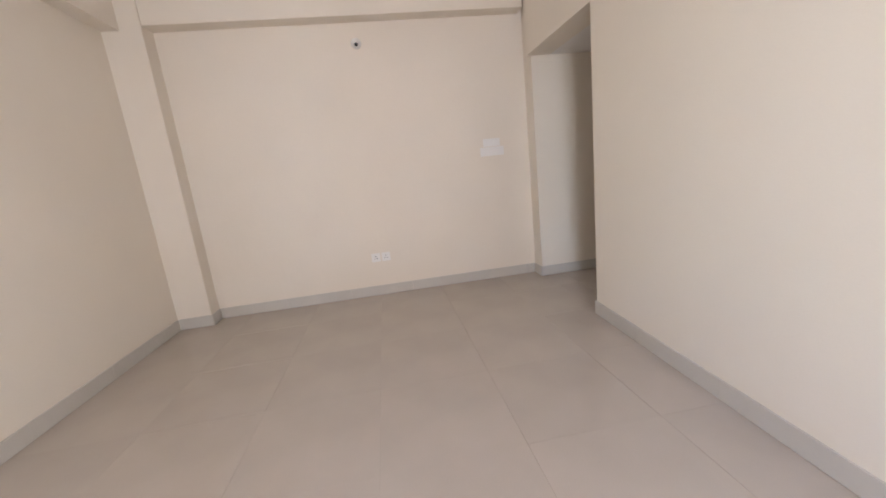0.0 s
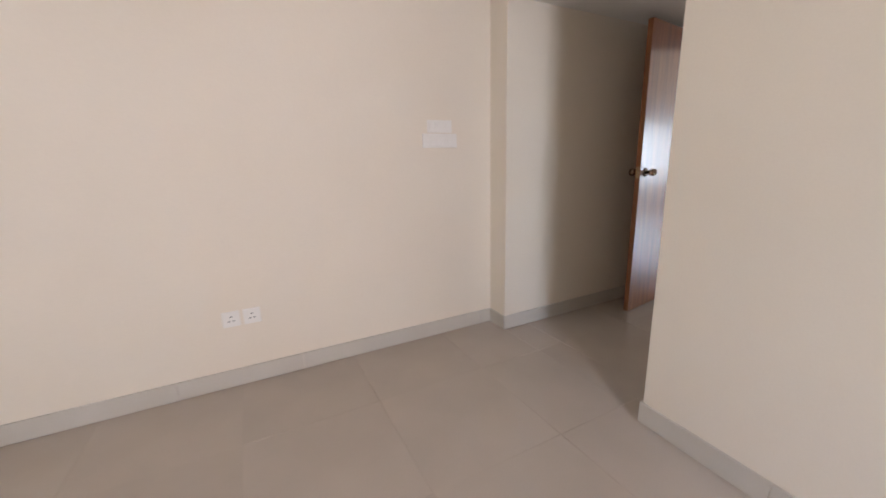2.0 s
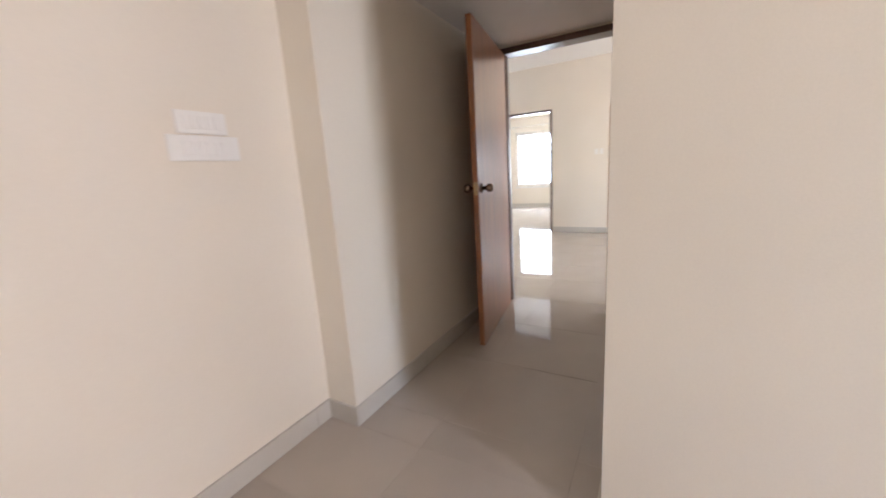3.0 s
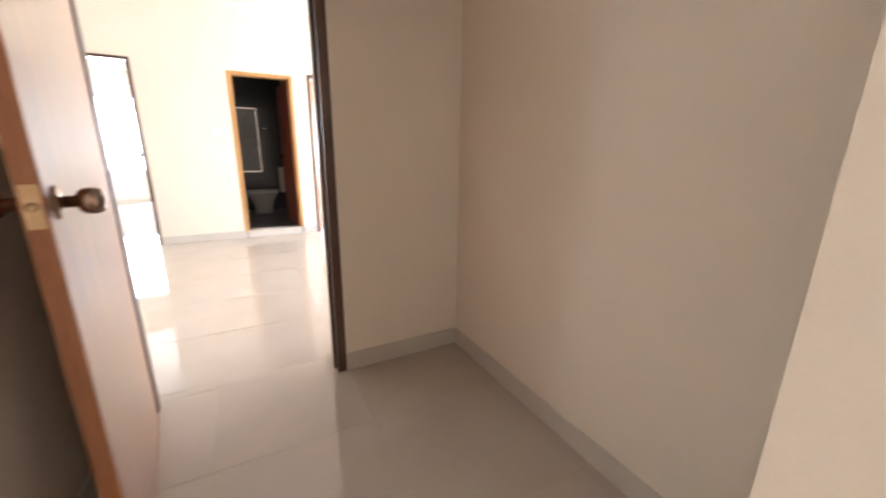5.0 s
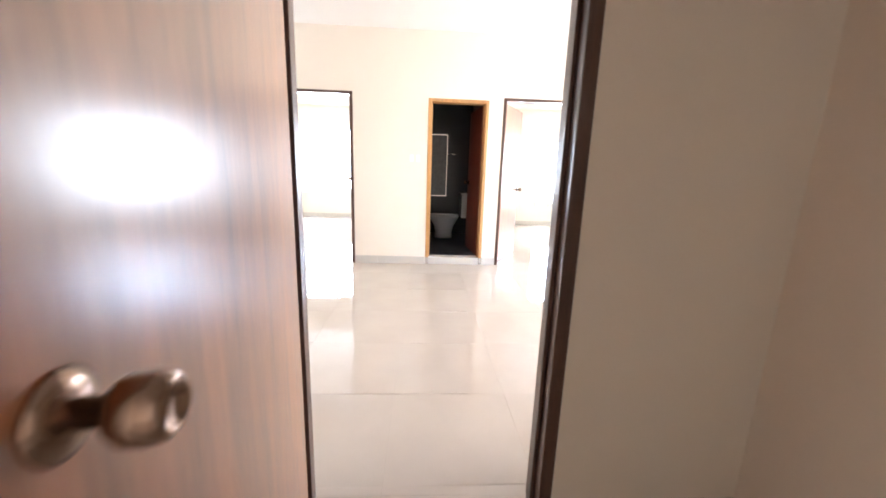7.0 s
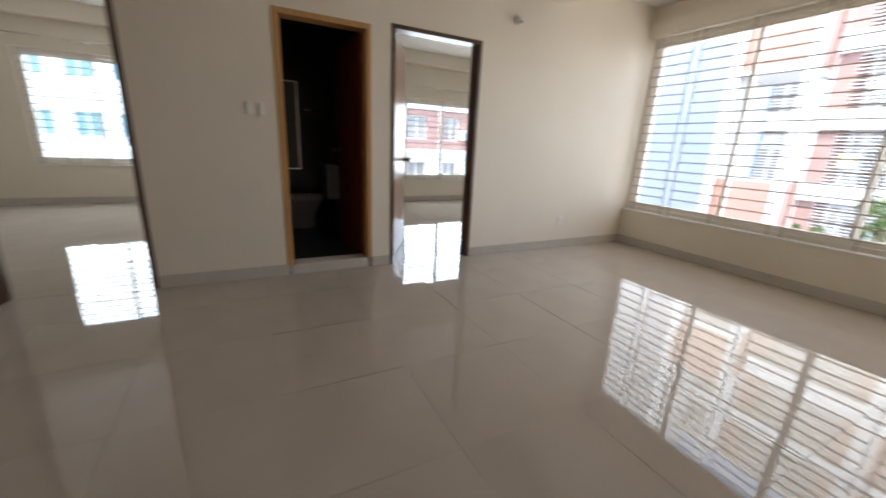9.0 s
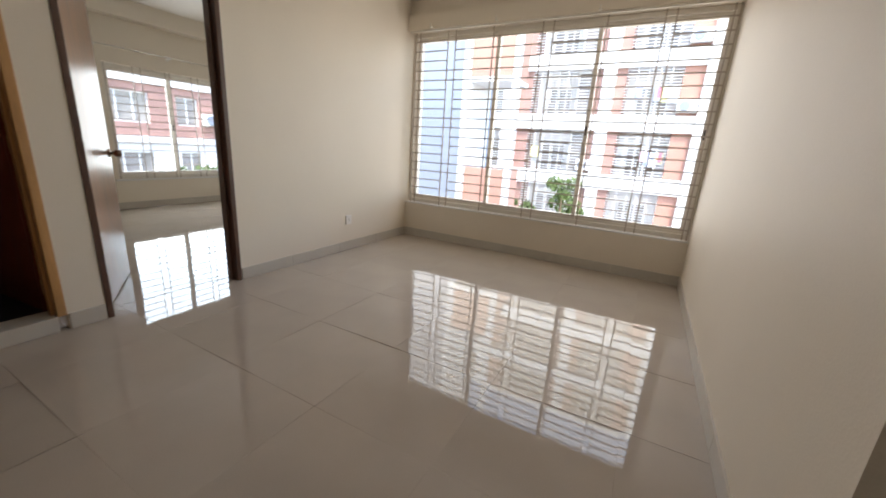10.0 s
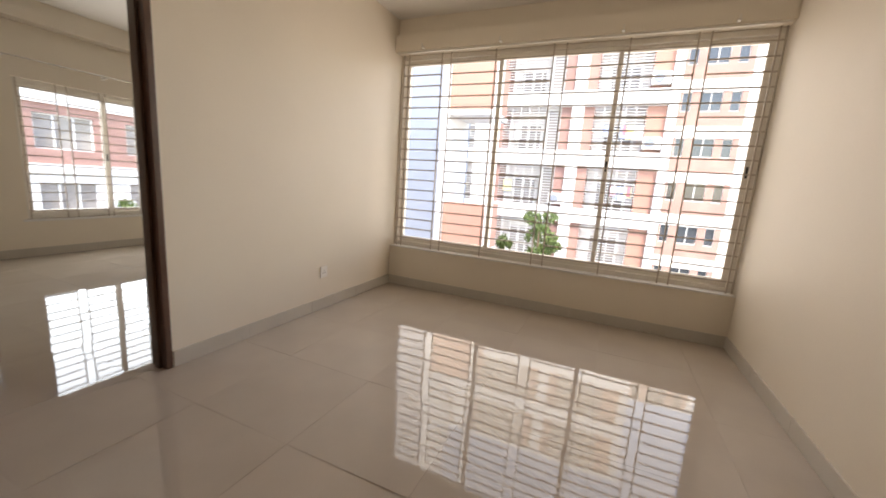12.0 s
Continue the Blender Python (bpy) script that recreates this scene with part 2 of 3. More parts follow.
structure("wall_right_bedroom_south", boxes((3.86, 7.63, -4.7, -4.5, 0, H)), PAINT, W_LABEL, "wall")
structure("beam_right_bedroom", boxes((7.45, 7.63, -4.5, -0.98, 2.60, H)), PAINT, "cream-painted ceiling beam above a bedroom window", "beam")
structure("beam_left_bedroom", boxes((8.02, 8.2, 0.72, 4.5, 2.60, H)), PAINT, "cream-painted ceiling beam above a bedroom window", "beam")
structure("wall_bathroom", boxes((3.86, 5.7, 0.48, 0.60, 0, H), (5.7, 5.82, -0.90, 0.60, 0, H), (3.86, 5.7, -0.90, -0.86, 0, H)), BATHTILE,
          "dark slate-tiled bathroom walls, coloured darker still for the unlit room", "wall")

# ---- ceilings ----
structure("ceiling_bedroom", boxes((-5.6, -1.70, -4.9, 0.85, H, H + 0.15)), CEIL, "white-painted bedroom ceiling", "ceiling")
structure("ceiling_passage", boxes((-1.70, 0.0, -1.158, 0.488, 2.113, 2.26)), CEIL, "low white-painted ceiling of the passage", "ceiling")
structure("ceiling_main", boxes((-1.70, 8.4, -4.7, 7.0, H, H + 0.15)), CEIL, "white-painted ceiling of the living room and bedrooms", "ceiling")

# ---- skirting ----
def skirting(name, axis, p, out, a, b):
    """A run of tile skirting along a wall face at p, standing out by 10 mm, in 0.6 m pieces."""
    rows, at, lo, hi = [], a, min(p, p + out * 0.011), max(p, p + out * 0.011)
    while at < b - 1e-3:
        end = min(at + 0.62, b)
        rows.append((lo, hi, at + 0.0008, end - 0.0008, 0.002, 0.1) if axis == "x" else (at + 0.0008, end - 0.0008, lo, hi, 0.002, 0.1))
        at = end
    return structure(name, boxes(*rows, bevel=0.0015), SKIRT, "grey-beige tile skirting along the wall foot", "baseboard")


for run in (("y", 0.668, -1, -5.079, -1.885), ("x", -5.09, 1, 0.50, 0.657), ("y", 0.50, -1, -5.369, -5.079), ("x", -5.38, 1, -4.7, 0.488),
            ("x", -1.885, -1, 0.477, 0.657), ("y", 0.488, -1, -1.885, 0.0), ("y", -0.603, 1, -1.943, -1.70),
            ("y", -1.158, 1, -1.689, -0.011), ("x", 0.0, -1, -1.158, -0.477), ("x", 3.73, -1, -4.259, -1.888),
            ("x", 3.73, -1, -0.982, -0.81), ("x", 3.73, -1, -0.052, 0.857), ("x", 3.73, -1, 1.746, 6.8), ("y", -4.27, 1, 0.456, 3.719),
            ("x", 0.445, 1, -4.27, -0.95), ("x", 8.2, -1, 0.731, 4.489), ("y", 4.5, -1, 3.86, 8.2), ("y", 0.72, 1, 3.86, 8.2),
            ("x", 7.63, -1, -4.489, -0.991), ("y", -0.98, -1, 3.86, 7.63), ("y", -4.5, 1, 3.86, 7.63)):
    skirting("baseboard", *run)
skirting("baseboard", "x", 0, -1, -4.2, 0).matrix_world = SKEW

# ---- doors ----
def knob_set(parent, x, y, z, thick, mat=BRONZE):
    """A pair of round knobs on both faces of a leaf that lies along local x, with rosettes and a latch plate."""
    for s in (1, -1):
        f = s * thick / 2
        part("rosette", lathe([(0.033, f), (0.034, f + s * 0.003), (0.026, f + s * 0.008), (0.016, f + s * 0.012)], "y"), mat, parent, "round bronze rosette", pose(x, y, z))
        part("knob", lathe([(0.012, f + s * 0.008), (0.012, f + s * 0.030), (0.021, f + s * 0.035), (0.0265, f + s * 0.044), (0.027, f + s * 0.058),
                            (0.024, f + s * 0.070), (0.019, f + s * 0.074), (0.015, f + s * 0.072), (0.013, f + s * 0.068)], "y"),
             mat, parent, "dark bronze door knob", pose(x, y, z))


def door(name, label, m, width, height, frame_mat, leaf_mat, hinge, swing, leaf_w=None, deep=0.13, face=0.035, foot=0.0, face_mat=None, edge_mat=None, proud=0.006, knob_z=1.06):
    """A door in a wall: local x along the wall from 0 to width, local y through it from 0 to deep. The leaf hangs on jamb 'hinge' (0 or width)
    at the side y = swing[0] and stands open by swing[1] degrees."""
    d = thing(name, label, "door", m, "", "structure")
    for x0, x1 in ((0, face), (width - face, width)):
        part("jamb", boxes((x0, x1, -proud, deep + proud, foot, height), bevel=0.004), frame_mat, d)
        s0 = face if x0 == 0 else width - face - 0.014
        part("stop", boxes((s0, s0 + 0.014, 0.045, deep - 0.045, foot, height - face), bevel=0.002), frame_mat, d)
    part("head", boxes((face, width - face, -proud, deep + proud, height - face, height), bevel=0.004), frame_mat, d)
    w = leaf_w or (width - 2 * face)
    side, turn = swing
    th = 0.036
    away = 1 if hinge == 0 else -1
    lm = pose(face if hinge == 0 else width - face, side, 0, 0, 0, turn)
    x0, x1 = (0.003, w) if hinge == 0 else (-w, -0.003)
    leaf = part("leaf", boxes((x0, x1, -th / 2, th / 2, foot + 0.008, height - face - 0.004), bevel=0.002), leaf_mat, d, "flush wooden door leaf standing open", lm)
    if face_mat:
        part("veneer", boxes((x0 + 0.002, x1 - 0.002, th / 2 - 0.0005, th / 2 + 0.002, foot + 0.010, height - face - 0.006)), face_mat, leaf)
    xe = x1 if hinge == 0 else x0
    if edge_mat:
        part("edge_band", boxes((xe - 0.0005, xe + away * 0.002, -th / 2 + 0.001, th / 2 - 0.001, foot + 0.010, height - face - 0.006) if away > 0
                                else (xe - 0.002, xe + 0.0005, -th / 2 + 0.001, th / 2 - 0.001, foot + 0.010, height - face - 0.006)), edge_mat, leaf)
    knob_set(leaf, xe - away * 0.065, 0, knob_z, th)
    e0, e1 = sorted((xe + away * 0.0015, xe + away * 0.004))
    part("latch_plate", boxes((e0, e1, -0.013, 0.013, knob_z - 0.04, knob_z + 0.04), bevel=0.001), BRASS, leaf, "brass latch plate")
    part("latch", lathe([(0.009, 0), (0.008, away * 0.008), (0.004, away * 0.010)], "x", 12), BRASS, leaf, "", pose(xe + away * 0.003, 0, knob_z))
    for z in (0.25, 1.05, 1.85):
        part("hinge", lathe([(0.007, z - 0.045), (0.007, z + 0.045)], "z", 10), BRASS, leaf, "", pose(0, 0, 0))
    return d


# passage door: the leaf folds back along the passage wall
door("door_1", "varnished teak door in a dark frame, standing wide open", pose(0.0, 0.425, 0, 0, 0, -90), 0.90, 2.10, DARKWOOD, TEAK, 0, (-0.005, -82.2),
     leaf_w=0.905, edge_mat=PLYWOOD, face=0.045)
door("door_2", "wooden bedroom door in a dark frame, standing open inwards", pose(3.73, 1.743, 0, 0, 0, -90), 0.883, 2.12, DARKWOOD, TEAK, 0.883, (0.13, -82), leaf_w=0.8)
door("door_3", "red-brown bathroom door in a honey-coloured frame, standing open", pose(3.73, -0.056, 0, 0, 0, -90), 0.749, 2.08, ORANGEWOOD, REDWOOD, 0.749, (0.13, -84),
     leaf_w=0.66, foot=0.092, face=0.042)
door("door_4", "varnished bedroom door in a dark frame, standing open inwards", pose(3.73, -0.985, 0, 0, 0, -90), 0.90, 2.12, DARKWOOD, TEAK, 0, (0.13, 60), leaf_w=0.81, knob_z=0.98)
structure("threshold", boxes((3.724, 3.88, -0.763, -0.098, 0.002, 0.092), bevel=0.003), SKIRT, "raised tiled threshold of the bathroom", "threshold")

# ---- windows ----
def sliding_window(name, label, m, w, h, panels):
    """Aluminium sliding window in the plane y = 0, from (0, 0, 0) to (w, 0, h)."""
    d = thing(name, label, "window", m, "", "structure")
    f = 0.045
    for row in ((0, w, -0.04, 0.04, 0, f), (0, w, -0.04, 0.04, h - f, h), (0, f, -0.04, 0.04, f, h - f), (w - f, w, -0.04, 0.04, f, h - f)):
        part("window_frame", boxes(row, bevel=0.003), ALUMINIUM, d)
    pw = (w - 2 * f) / panels
    for k in range(panels):
        x0, y = f + k * pw, (-0.016, 0.016)[k % 2]
        a, b = x0 - (0.02 if k else 0), x0 + pw + (0.02 if k < panels - 1 else 0)
        s = part("sash", boxes((a, a + 0.04, y - 0.013, y + 0.013, f, h - f), (b - 0.04, b, y - 0.013, y + 0.013, f, h - f),
                               (a + 0.04, b - 0.04, y - 0.013, y + 0.013, f, f + 0.055), (a + 0.04, b - 0.04, y - 0.013, y + 0.013, h - f - 0.045, h - f), bevel=0.002), ALUMINIUM, d)
        g = part("pane", boxes((a + 0.04, b - 0.04, y - 0.002, y + 0.002, f + 0.055, h - f - 0.045)), GLASS, s)
        g.visible_shadow = False
        part("lock", boxes((a + 0.012, a + 0.028, y + 0.013, y + 0.022, h * 0.46, h * 0.46 + 0.09), bevel=0.002), DARKPLASTIC, s)
    return d


def grille(label, m, w, h, verticals, gaps, rungs, full):
    """Window guard of steel bars: uprights, and rungs that skip the narrow gaps save for the full rows."""
    d = thing("window_grille", label, "grille", m)
    up = mesh_of("upright", boxes((-0.006, 0.006, -0.006, 0.006, 0, h), bevel=0.0015), GRILLE)
    for x in verticals:
        share("upright", up, d, x, 0, 0)
    cache = {}
    for k in range(rungs):
        z = h * (k + 0.9) / (rungs + 0.8)
        for a, b in zip(verticals, verticals[1:]):
            if (a, b) in gaps and k % 5 not in full:
                continue
            key = round(b - a, 4)
            if key not in cache:
                cache[key] = mesh_of("rung", boxes((0, key, -0.005, 0.005, -0.006, 0.006)), GRILLE)
            share("rung", cache[key], d, a, 0, z)
    return d


sliding_window("window_1", "wide aluminium sliding window with three glass panels", pose(0.447, -4.40, 0.452), 3.281, 2.046, 3)
V1 = [0.02, 0.06, 0.48, 0.565, 1.052, 1.563, 1.674, 2.216, 2.684, 2.784, 3.165, 3.224]
grille("beige steel window guard with thin horizontal rungs", pose(0.447, -4.315, 0.452), 3.281, 2.04, V1, {(0.48, 0.565), (1.563, 1.674), (2.684, 2.784)}, 18, (3, 4))
structure("window_sill_1", boxes((0.45, 3.725, -4.50, -4.262, 0.437, 0.452), bevel=0.003), WHITEWALL, "thin pale sill of the wide window", "sill")
sliding_window("window_2", "aluminium sliding window with two panels in a bedroom", pose(8.30, 1.30, 0.60, 0, 0, 90), 1.68, 1.61, 2)
sliding_window("window_3", "aluminium sliding window with two panels in a bedroom", pose(7.74, -4.32, 0.44, 0, 0, 90), 1.69, 1.58, 2)
V2 = [0.03, 0.42, 0.52, 0.84, 0.90, 1.22, 1.32, 1.65]
for x, y, z, hh in ((8.235, 1.30, 0.60, 1.61), (7.665, -4.32, 0.44, 1.58)):
    grille("beige steel guard inside a bedroom window", pose(x, y, z, 0, 0, 90), 1.68, hh, V2, {(0.42, 0.52), (0.84, 0.90), (1.22, 1.32)}, 14, (3, 4))
for x, y0, y1, z in ((8.2, 1.26, 3.02, 0.575), (7.63, -4.36, -2.59, 0.415)):
    structure("window_sill", boxes((x - 0.02, x + 0.06, y0, y1, z, z + 0.025), bevel=0.003), WHITEWALL, "thin pale window sill", "sill")


def curtain_rod(x, y0, y1, z):
    d = thing("curtain_rod", "thin steel curtain rod on three wall brackets", "curtain rod", pose(x, y0, z))
    part("rod", lathe([(0.008, 0), (0.008, y1 - y0)], "y", 12), CHROME, d)
    for y in (0.03, (y1 - y0) / 2, y1 - y0 - 0.03):
        part("bracket", boxes((-0.012, 0.088, y - 0.012, y + 0.012, -0.022, -0.008), (0.078, 0.09, y - 0.02, y + 0.02, -0.04, 0.03), bevel=0.002), PLASTIC, d)
    for y in (-0.02, y1 - y0 + 0.02):
        part("finial", lathe([(0.006, y - 0.02), (0.018, y - 0.008), (0.018, y + 0.008), (0.006, y + 0.02)], "y", 14), CHROME, d)


curtain_rod(7.54, -4.40, -2.52, 2.22)
curtain_rod(8.11, 1.20, 3.08, 2.36)
hook = thing("curtain_hooks", "small steel curtain rod brackets above the wide window", "bracket", pose(0.445, -4.215, 2.51))
for x in (0.35, 1.12, 2.15, 2.95):
    part("bracket", boxes((x - 0.012, x + 0.012, 0, 0.05, -0.006, 0.006), (x - 0.006, x + 0.006, 0.04, 0.05, -0.006, 0.035), bevel=0.002), ALUMINIUM, hook)
part("rail", boxes((0.02, 3.26, -0.035, -0.015, -0.026, -0.010), bevel=0.002), ALUMINIUM, hook)

# ---- switches, sockets, holders ----
def plate(name, label, m, w, h, rockers=0, socket=False, category="switch"):
    d = thing(name, label, category, m)
    part("plate", boxes((-w / 2, w / 2, -0.010, 0, -h / 2, h / 2), bevel=0.003), PLASTIC, d)
    for k in range(rockers):
        x = (k - (rockers - 1) / 2) * 0.026
        part("rocker", boxes((x - 0.011, x + 0.011, -0.0145, -0.008, -0.022, 0.022), bevel=0.002), PLASTIC, d)
    if socket:
        for x, z in ((0, 0.014), (-0.011, -0.010), (0.011, -0.010)):
            part("hole", lathe([(0.0042, -0.0107), (0.0042, -0.006)], "y", 10), DARKPLASTIC, d, "", pose(x, 0, z))
    return d


plate("switch_board", "white plastic switch board on the bedroom wall", pose(-2.27, 0.668, 1.39), 0.17, 0.075, 5)
plate("switch_board", "white plastic switch board with sockets on the bedroom wall", pose(-2.27, 0.668, 1.305), 0.24, 0.085, 6)
for x in (-3.55, -3.45):
    plate("socket", "white wall socket low on the bedroom wall", pose(x, 0.668, 0.39), 0.085, 0.085, 0, True, "socket")
E_WALL = lambda y, z: pose(3.73, y, z, 0, 0, -90)
plate("switch_board", "white switch board on the living room wall", E_WALL(2.03, 1.46), 0.16, 0.075, 4)
plate("switch_board", "wide white switch board with a socket on the living room wall", E_WALL(2.0, 1.37), 0.24, 0.085, 6)
plate("switch", "small white switch beside the bathroom door", E_WALL(0.14, 1.36), 0.045, 0.085, 1)
plate("switch", "small white switch beside the bathroom door", E_WALL(0.06, 1.36), 0.045, 0.085, 1)
plate("socket", "white wall socket low on the living room wall", E_WALL(-3.167, 0.34), 0.085, 0.10, 0, True, "socket")
plate("socket", "white wall socket low on the living room wall", E_WALL(3.45, 0.34), 0.085, 0.085, 0, True, "socket")
plate("socket", "white fan point plate high on the wall", E_WALL(-0.93, 2.47), 0.075, 0.085, 0, True, "socket")


def bulb_holder(label, m, lit=False):
    """A tilted batten lamp holder on a round block; the lit one carries a bulb."""
    d = thing("lamp_holder", label, "lamp holder", m)
    part("block", lathe([(0.045, 0), (0.045, -0.012), (0.038, -0.018)], "y"), PLASTIC, d)
    part("holder", lathe([(0.030, 0), (0.030, -0.03), (0.021, -0.035), (0.021, -0.062), (0.017, -0.062), (0.017, -0.045)], "y"), PLASTIC, d, "", pose(0, -0.014, 0, 28))
    part("contact", lathe([(0.0165, -0.050), (0.0165, -0.044)], "y", 14), DARKPLASTIC, d, "", pose(0, -0.014, 0, 28))
    if lit:
        part("bulb", lathe([(0.016, -0.055), (0.03, -0.09), (0.034, -0.115), (0.027, -0.145), (0.008, -0.158)], "y"), BULB, d, "lit white bulb", pose(0, -0.014, 0, 28))
    return d


bulb_holder("empty white lamp holder on the bedroom wall", pose(-3.45, 0.668, 2.36))
bulb_holder("empty white lamp holder high on the living room wall", E_WALL(-2.27, 2.36))
bulb_holder("white lamp holder with a lit bulb on the wall", E_WALL(2.69, 2.48), True)

# ---- bathroom ----
toilet = thing("toilet", "pale grey ceramic toilet with a cistern in the dark bathroom", "toilet", pose(5.25, -0.38, 0.092))
bowl = lathe([(0.12, 0), (0.11, 0.10), (0.13, 0.20), (0.19, 0.34), (0.20, 0.38), (0.16, 0.385), (0.12, 0.30), (0.05, 0.22)])
bmesh.ops.scale(bowl, vec=(0.95, 1.3, 1), verts=bowl.verts)
part("bowl", bowl, CERAMIC, toilet)
seat = lathe([(0.19, 0.386), (0.195, 0.40), (0.18, 0.41), (0.02, 0.412)])
bmesh.ops.scale(seat, vec=(0.95, 1.28, 1), verts=seat.verts)
part("seat", seat, CERAMIC, toilet)
part("cistern", boxes((-0.20, 0.20, -0.44, -0.27, 0.36, 0.74), bevel=0.02), CERAMIC, toilet)
part("cistern_lid", boxes((-0.21, 0.21, -0.445, -0.262, 0.742, 0.775), bevel=0.01), CERAMIC, toilet)
part("flush_button", lathe([(0.02, 0.776), (0.02, 0.782)]), CHROME, toilet, "", pose(0, -0.35, 0))
mirror = thing("bathroom_glass_panel", "tall dark glass panel in a bright metal frame on the bathroom wall", "mirror", pose(5.7, -0.22, 1.3, 0, 0, -90))
# dark glass, no silvering: the dim reflection is put into its colour
part("glass", boxes((-0.20, 0.20, -0.012, -0.004, -0.52, 0.52)), DARKGLASS, mirror)
for row in ((-0.215, -0.2, -0.02, -0.002, -0.535, 0.535), (0.2, 0.215, -0.02, -0.002, -0.535, 0.535), (-0.2, 0.2, -0.02, -0.002, 0.52, 0.535), (-0.2, 0.2, -0.02, -0.002, -0.535, -0.52)):
    part("frame", boxes(row, bevel=0.003), CHROME, mirror)
shelf = thing("towel_rail", "short chrome towel rail in the bathroom", "towel rail", pose(5.62, -0.55, 1.5))
part("rail", lathe([(0.009, -0.12), (0.009, 0.12)], "y", 12), CHROME, shelf)
for y in (-0.11, 0.11):
    part("post", boxes((0, 0.08, y - 0.008, y + 0.008, -0.008, 0.008), bevel=0.002), CHROME, shelf)

# ---- outside ----
G = -6.5
structure("ground", boxes((-400, 400, -400, 400, G - 0.3, G)), EARTH, "grey paved ground between the buildings", "ground")


def facade_block(label, m, wide, deep, floors, storey, base_mat, band_mat, bays, glass=DARKGLASS, white=0):
    """A house of many storeys; its front is the plane y = 0, facing -y, from x = 0 to wide. bays: (x0, x1, bottom, top) of the windows in a storey."""
    d = thing("apartment_building", label, "building", m)
    top = floors * storey
    rows = []
    for k in range(floors):
        z = k * storey
        cells = wall_rows("y", 0, 0.25, 0, wide, z + 0.35, z + storey, [(a, b, z + lo, z + hi) for a, b, lo, hi in bays])
        if k < white:
            part("wall", boxes(*cells), WHITEWALL, d, "white-rendered lower storey")
        else:
            rows += cells
    part("wall", boxes(*rows), base_mat, d)
    part("core", boxes((0.0, wide, 1.2, deep, 0, top), (0, 0.25, 0.25, 1.2, 0, top), (wide - 0.25, wide, 0.25, 1.2, 0, top)), WHITEWALL, d)
    part("parapet", boxes((-0.1, wide + 0.1, -0.1, deep, top, top + 0.9)), band_mat, d)
    panes = {}
    for k in range(floors):
        z = k * storey
        part("floor_band", boxes((-0.05, wide + 0.05, -0.12, 1.2, z, z + 0.35), bevel=0.01), band_mat, d)
        for a, b, lo, hi in bays:
            key = (round(b - a, 3), round(hi - lo, 3))
            if key not in panes:
                w, h = key
                n = max(2, round(w / 0.7))
                fr = [(0, w, 0.10, 0.15, 0, 0.06), (0, w, 0.10, 0.15, h - 0.06, h)] + [(w * q / n - (0 if q == 0 else 0.03 if q < n else 0.06), w * q / n + (0.06 if q == 0 else 0.03 if q < n else 0), 0.10, 0.15, 0.06, h - 0.06) for q in range(n + 1)]
                panes[key] = (mesh_of("window", boxes(*fr), WHITEWALL), mesh_of("pane", boxes((0.01, w - 0.01, 0.16, 0.19, 0.01, h - 0.01)), glass))
            fo = share("window", panes[key][0], d, a, 0, z + lo)
            share("pane", panes[key][1], fo, 0, 0, 0)
    return d




